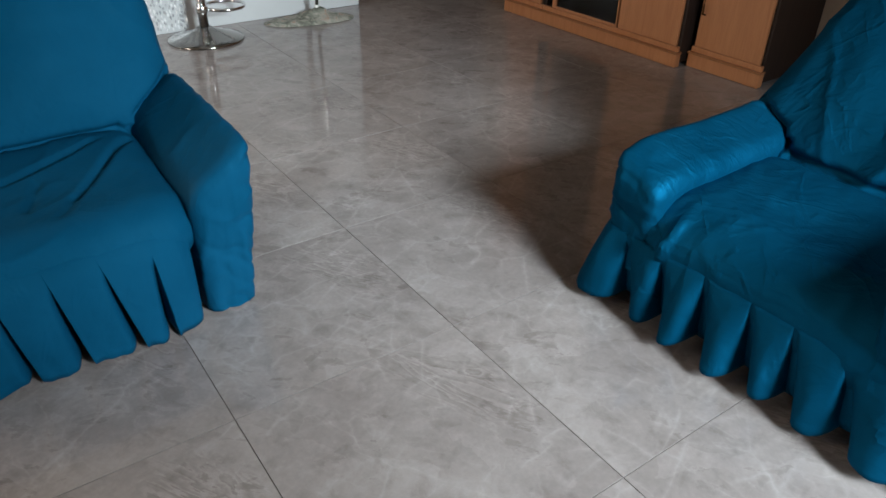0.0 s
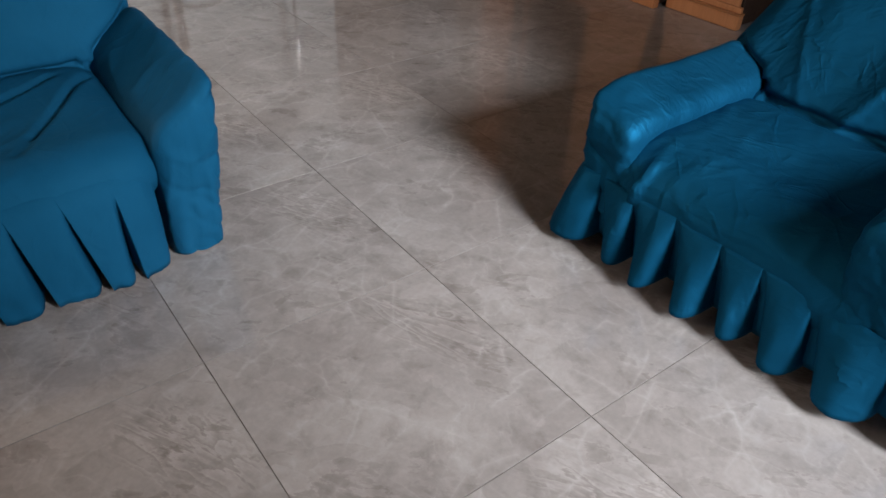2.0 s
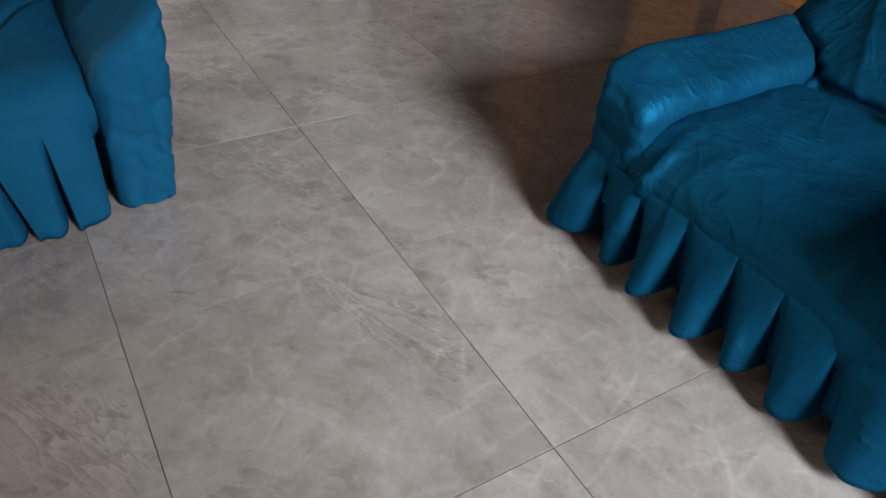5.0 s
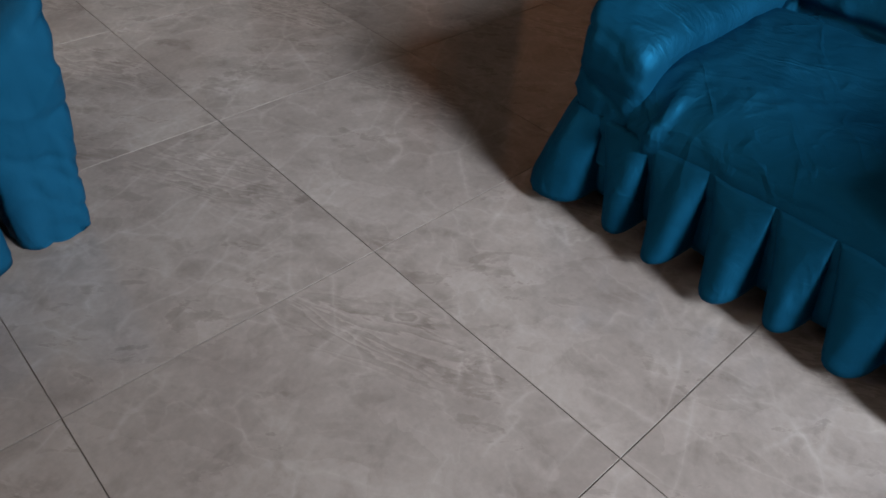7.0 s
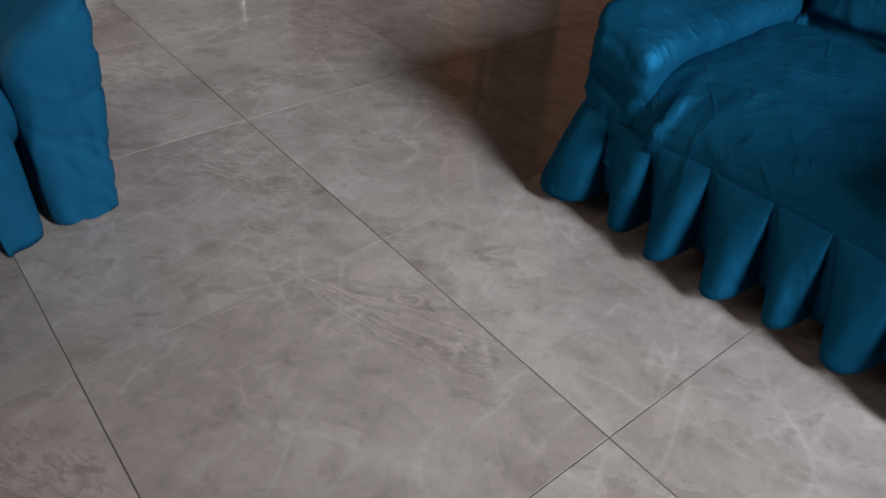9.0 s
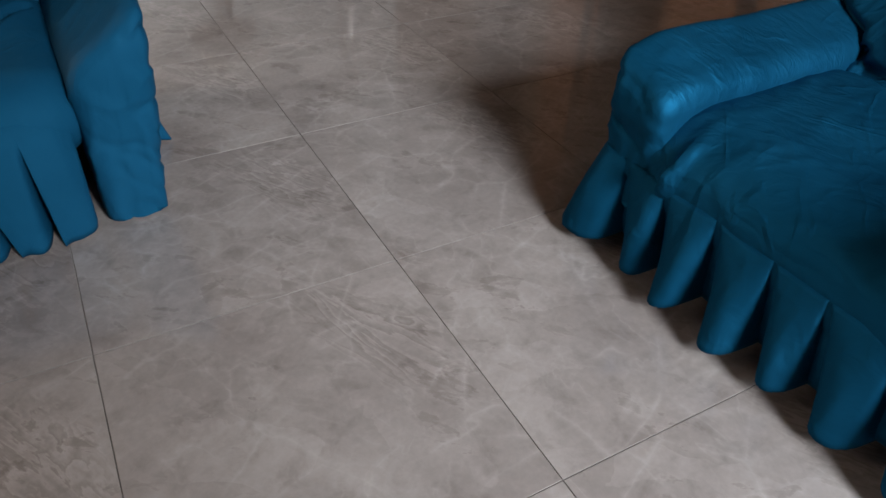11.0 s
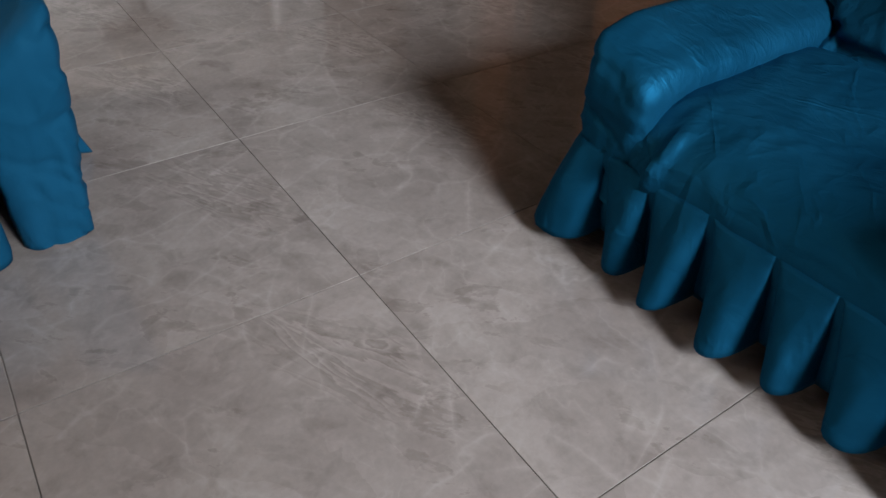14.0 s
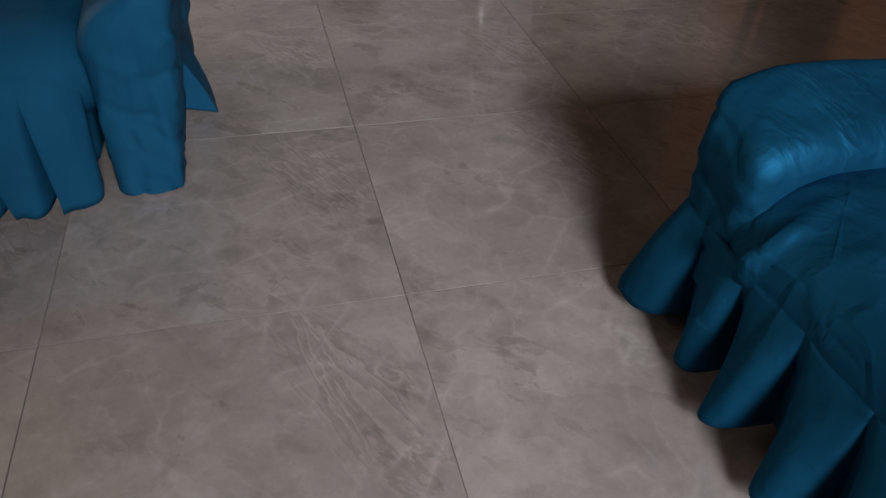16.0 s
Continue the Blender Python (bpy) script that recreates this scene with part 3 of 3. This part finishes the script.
# ---- wall cabinets ----
def cabinet(m, width, depth, height, doors, label, side_mat=None):
    """Front towards -x, running along y from 0; doors: (start, end, glass)."""
    cab = thing("cabinet", m, label, "cabinet", "wall unit")
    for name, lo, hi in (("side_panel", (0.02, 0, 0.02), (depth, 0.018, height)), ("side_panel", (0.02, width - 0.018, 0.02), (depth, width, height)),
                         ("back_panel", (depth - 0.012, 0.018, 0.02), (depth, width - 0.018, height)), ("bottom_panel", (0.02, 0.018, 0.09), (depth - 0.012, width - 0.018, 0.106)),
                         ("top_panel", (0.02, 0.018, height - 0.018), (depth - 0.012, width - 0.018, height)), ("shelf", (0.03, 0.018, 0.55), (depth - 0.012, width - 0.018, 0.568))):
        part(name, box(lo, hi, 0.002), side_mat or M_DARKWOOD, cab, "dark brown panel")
    part("plinth", box((-0.012, -0.006, 0.0), (0.03, width + 0.006, 0.075), 0.006), M_WOOD, cab, "stepped beech plinth")
    part("moulding", box((-0.017, -0.009, 0.068), (0.03, width + 0.009, 0.079), 0.003), M_EDGE, cab)
    part("lower_rail", box((0.002, 0, 0.0785), (0.02, width, 0.105), 0.002), M_WOOD, cab)
    for y0, y1, glazed in doors:
        if glazed:
            door = part("door", box((0.0, y0 + 0.003, 0.107), (0.018, y0 + 0.010, height - 0.01), 0.001), M_WOOD, cab, "glazed cabinet door")
            part("stile", box((0.0, y1 - 0.035, 0.107), (0.018, y1 - 0.003, height - 0.01), 0.002), M_WOOD, door)
            part("rail", box((0.0, y0 + 0.010, 0.107), (0.018, y1 - 0.035, 0.122), 0.002), M_WOOD, door)
            part("pane", box((0.006, y0 + 0.010, 0.122), (0.011, y1 - 0.035, height - 0.01)), M_GLASS, door, "dark glass pane")
        else:
            door = part("door", box((0.0, y0 + 0.004, 0.107), (0.018, y1 - 0.004, height - 0.01), 0.003), M_WOOD, cab, "plain beech door")
        hy = y1 - 0.028
        part("handle", tube([(0.0, hy, 0.27), (-0.02, hy, 0.275), (-0.022, hy, 0.315), (-0.02, hy, 0.355), (0.0, hy, 0.36)], 0.005), M_BRASS, door, "small bronze bow handle")
    return cab


cabinet(pose(2.21, 1.075, 0), 1.025, 0.5, 1.95, [(0.012, 0.42, False), (0.425, 0.945, True)], "honey beech wall cabinet with a dark glazed door")
cabinet(pose(2.21, 2.105, 0), 0.335, 0.5, 1.95, [(0.012, 0.323, False)], "plain honey beech end cabinet of the wall unit")
cabinet(pose(2.295, 0.645, 0), 0.41, 0.42, 1.95, [(0.012, 0.398, False)], "narrow honey beech cabinet with dark brown side")


# ---- breakfast counter and stools ----
counter = thing("bar_counter", pose(0, 3.07, 0), "white gloss bar counter with crystal mosaic end", "counter")
part("front_panel", box((-2.2, 0.0, 0.0), (1.12, 0.45, 1.06), 0.004), M_WHITE, counter, "plain white gloss panel")
part("worktop", box((-2.25, -0.12, 1.06), (1.118, 0.50, 1.10), 0.008), M_STONE, counter, "dark stone worktop")
tagged(part("pillar", box((1.122, 3.07, 0.0), (1.478, 3.52, ROOM_H), 0.006), M_WHITE), "white painted square pillar ending the counter", "pillar", kind="structure")


def gem_material():
    m, n, l, b = material("crystal_mosaic_painted_sparkle", 0.22, 0.1)
    geo = n.new("ShaderNodeNewGeometry")
    # sparkle is put into the colour: about a third of the crystals near white
    l.new(ramp(n, l, geo.outputs["Random Per Island"], [(0.0, (0.40, 0.41, 0.43)), (0.5, (0.52, 0.53, 0.55)), (0.68, (0.90, 0.91, 0.92)), (1.0, (0.95, 0.95, 0.95))]), b.inputs["Base Color"])
    return m


def mosaic():
    """Rows of small upright faceted crystals of mixed size, each tipped its own way."""
    bm = bmesh.new()
    rng = random.Random(5)
    sx, sz = 0.017, 0.030
    for i in range(34):
        for j in range(34):
            x = -0.22 + (i + rng.uniform(-0.25, 0.25)) * sx
            z = 0.02 + (j + 0.5 * (i % 2) + rng.uniform(-0.25, 0.25)) * sz
            h, big, turn = rng.uniform(0.004, 0.012), rng.uniform(0.55, 1.05), rng.uniform(-0.5, 0.5)
            ax, az = rng.uniform(-0.006, 0.006), rng.uniform(-0.012, 0.012)
            c = []
            for u, w in ((0, -1), (1, -0.2), (0.6, 0.7), (-0.4, 1), (-1, 0.1)):
                du, dw = u * sx * 0.42 * big, w * sz * 0.47 * big
                c.append(bm.verts.new((x + du * math.cos(turn) - dw * math.sin(turn), -0.002, z + du * math.sin(turn) + dw * math.cos(turn))))
            t = bm.verts.new((x + ax, -0.002 - h, z + az))
            for k in range(5):
                bm.faces.new((c[k], c[(k + 1) % 5], t))
    return bm


tagged(part("mosaic", mosaic(), gem_material(), counter, "faceted crystal mosaic, its sparkle painted as near-white crystals"), kind="stuff")


def bar_stool(m, label):
    st = thing("bar_stool", m, label, "bar stool")
    part("base", lathe([(0.205, 0.0), (0.208, 0.006), (0.204, 0.012), (0.17, 0.022), (0.11, 0.038), (0.06, 0.058), (0.034, 0.075)], 64), M_STEEL, st, "domed chrome base plate", True)
    part("column", lathe([(0.026, 0.06), (0.026, 0.40), (0.0275, 0.405), (0.0275, 0.42), (0.016, 0.425), (0.016, 0.66)], 24), M_CHROME, st, "chrome gas column", True)
    ring = [(0.135 + 0.11 * math.cos(a), 0.11 * math.sin(a), 0.165) for a in [math.pi - 2 * math.pi * i / 36 for i in range(37)]]
    part("footrest", tube(ring, 0.009), M_CHROME, st, "chrome hoop footrest", True)
    part("collar", lathe([(0.03, 0.145), (0.034, 0.15), (0.034, 0.18), (0.03, 0.185)], 24), M_CHROME, st, "", True)
    part("seat", lathe([(0.14, 0.66), (0.185, 0.67), (0.19, 0.70), (0.17, 0.73), (0.10, 0.74)], 40), M_FRAME, st, "round white padded seat", True)
    return st


bar_stool(pose(0.365, 2.84, 0, 0, 0, 8), "chrome bar stool with a domed round base")


def mop(m):
    """A floor mop: a flat head under a soaked cloth, and a thin handle that leans on the counter."""
    mp = thing("mop", m, "mop with mottled grey-green cloth and bright metal handle", "mop")
    bm = bmesh.new()
    rings, seg = 14, 72
    grid = []
    for i in range(rings + 1):
        r = i / rings
        row = []
        for k in range(seg):
            a = 2 * math.pi * k / seg
            edge = 1 + 0.10 * math.sin(2 * a + 0.8) + 0.07 * noise.noise(Vector((2.2 * math.cos(a), 2.2 * math.sin(a), 4))) + 0.03 * noise.noise(Vector((7 * math.cos(a), 7 * math.sin(a), 1)))
            x, y = 0.26 * r * edge * math.cos(a), 0.125 * r * edge * math.sin(a)
            hump = 0.050 * math.exp(-((x - 0.05) / 0.08) ** 2 - ((y - 0.02) / 0.06) ** 2)
            z = 0.022 + hump + 0.010 * noise.noise(Vector((x * 22, y * 22, 2))) * (1 - r ** 4) + 0.006 * noise.noise(Vector((x * 60, y * 60, 5)))
            row.append(bm.verts.new((x, y, max(0.002, z * (1 - r ** 10)))))
        grid.append(row)
    for a, b in zip(grid[1:], grid[2:]):
        for k in range(seg):
            j = (k + 1) % seg
            bm.faces.new((a[k], a[j], b[j], b[k]))
    for v in grid[0][1:]:
        bm.verts.remove(v)
    for k in range(seg):
        bm.faces.new((grid[0][0], grid[1][k], grid[1][(k + 1) % seg]))
    bmesh.ops.recalc_face_normals(bm, faces=bm.faces[:])
    part("cloth", bm, M_RAG, mp, "mottled grey-green mop cloth", True)
    part("head", box((-0.10, -0.035, 0.002), (0.14, 0.04, 0.010), 0.003), M_BLACK, mp, "flat dark mop head")
    part("socket", tube([(0.05, 0.02, 0.03), (0.05, 0.022, 0.10)], 0.013, 12), M_FRAME, mp, "pale plastic handle socket", True)
    part("handle", tube([(0.05, 0.015, 0.09), (0.05, -0.03, 0.55), (0.05, -0.055, 1.06), (0.05, -0.06, 1.30)], 0.011, 12), M_CHROME, mp, "thin bright metal handle", True)
    return mp


mop(pose(1.03, 2.885, 0, 0, 0, -14))

# door at the end of the passage behind the counter
dr = tagged(part("door_1", box((ROOM_X1 - 0.05, 3.35, 0.0), (ROOM_X1 - 0.004, 4.0, 2.05), 0.004), M_BROWN), "closed brown wooden door", "door", kind="structure")

# open doorway behind the camera
way = thing("door_2", pose(0, ROOM_Y0 - 0.1, 0), "white frame of a doorway open to daylight", "door frame", kind="structure")
for lo, hi in (((WIN_X0, -0.10, 0.0), (WIN_X0 + 0.04, 0.11, WIN_Z1)), ((WIN_X1 - 0.04, -0.10, 0.0), (WIN_X1, 0.11, WIN_Z1)), ((WIN_X0 + 0.04, -0.10, WIN_Z1 - 0.04), (WIN_X1 - 0.04, 0.11, WIN_Z1))):
    part("door_frame", box(lo, hi, 0.004), M_FRAME, way)

# frame of the added side window, out of view, around the fill lamp
win = thing("window_1", pose(ROOM_X0 - 0.1, 0, 0), "added unseen side window with white frame, for the fill lamp", "window", kind="structure")
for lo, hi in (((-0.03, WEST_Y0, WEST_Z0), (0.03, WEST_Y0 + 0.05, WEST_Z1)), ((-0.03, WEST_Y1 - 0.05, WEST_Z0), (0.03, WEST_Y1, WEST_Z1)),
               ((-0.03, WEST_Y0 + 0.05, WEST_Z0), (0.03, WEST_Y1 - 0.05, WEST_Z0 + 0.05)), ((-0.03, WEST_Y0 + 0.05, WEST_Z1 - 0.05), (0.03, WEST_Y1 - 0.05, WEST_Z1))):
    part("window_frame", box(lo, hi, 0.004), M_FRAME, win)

# ---- tiled floor ----
TILE, JOINT = 0.6, 0.0008
floor = tagged(part("floor", box((ROOM_X0 - 0.2, ROOM_Y0 - 0.2, -0.06), (ROOM_X1 + 0.2, ROOM_Y1 + 0.2, -0.0025)), M_GROUT), "polished grey marble-look tiled floor", "floor", kind="structure")


def tile_mesh():
    bm = box((-TILE / 2 + JOINT, -TILE / 2 + JOINT, -0.012), (TILE / 2 - JOINT, TILE / 2 - JOINT, 0.0), 0.0006, 1)
    for f in bm.faces:
        if 0.3 < f.normal.z < 0.95:
            f.material_index = 1
    me = bpy.data.meshes.new("tile")
    bm.to_mesh(me)
    bm.free()
    me.materials.append(M_TILE)
    me.materials.append(M_ARRIS)
    return me


TILE_MESH = tile_mesh()
for i in range(-6, 5):
    for j in range(-4, 9):
        cx, cy = (i + 0.5) * TILE, (j + 0.5) * TILE
        t = new("tile", TILE_MESH)
        t.matrix_world = pose(-0.006, 0, 0, 0, 0, -0.65) @ pose(cx, cy, 0)
        t.parent = floor
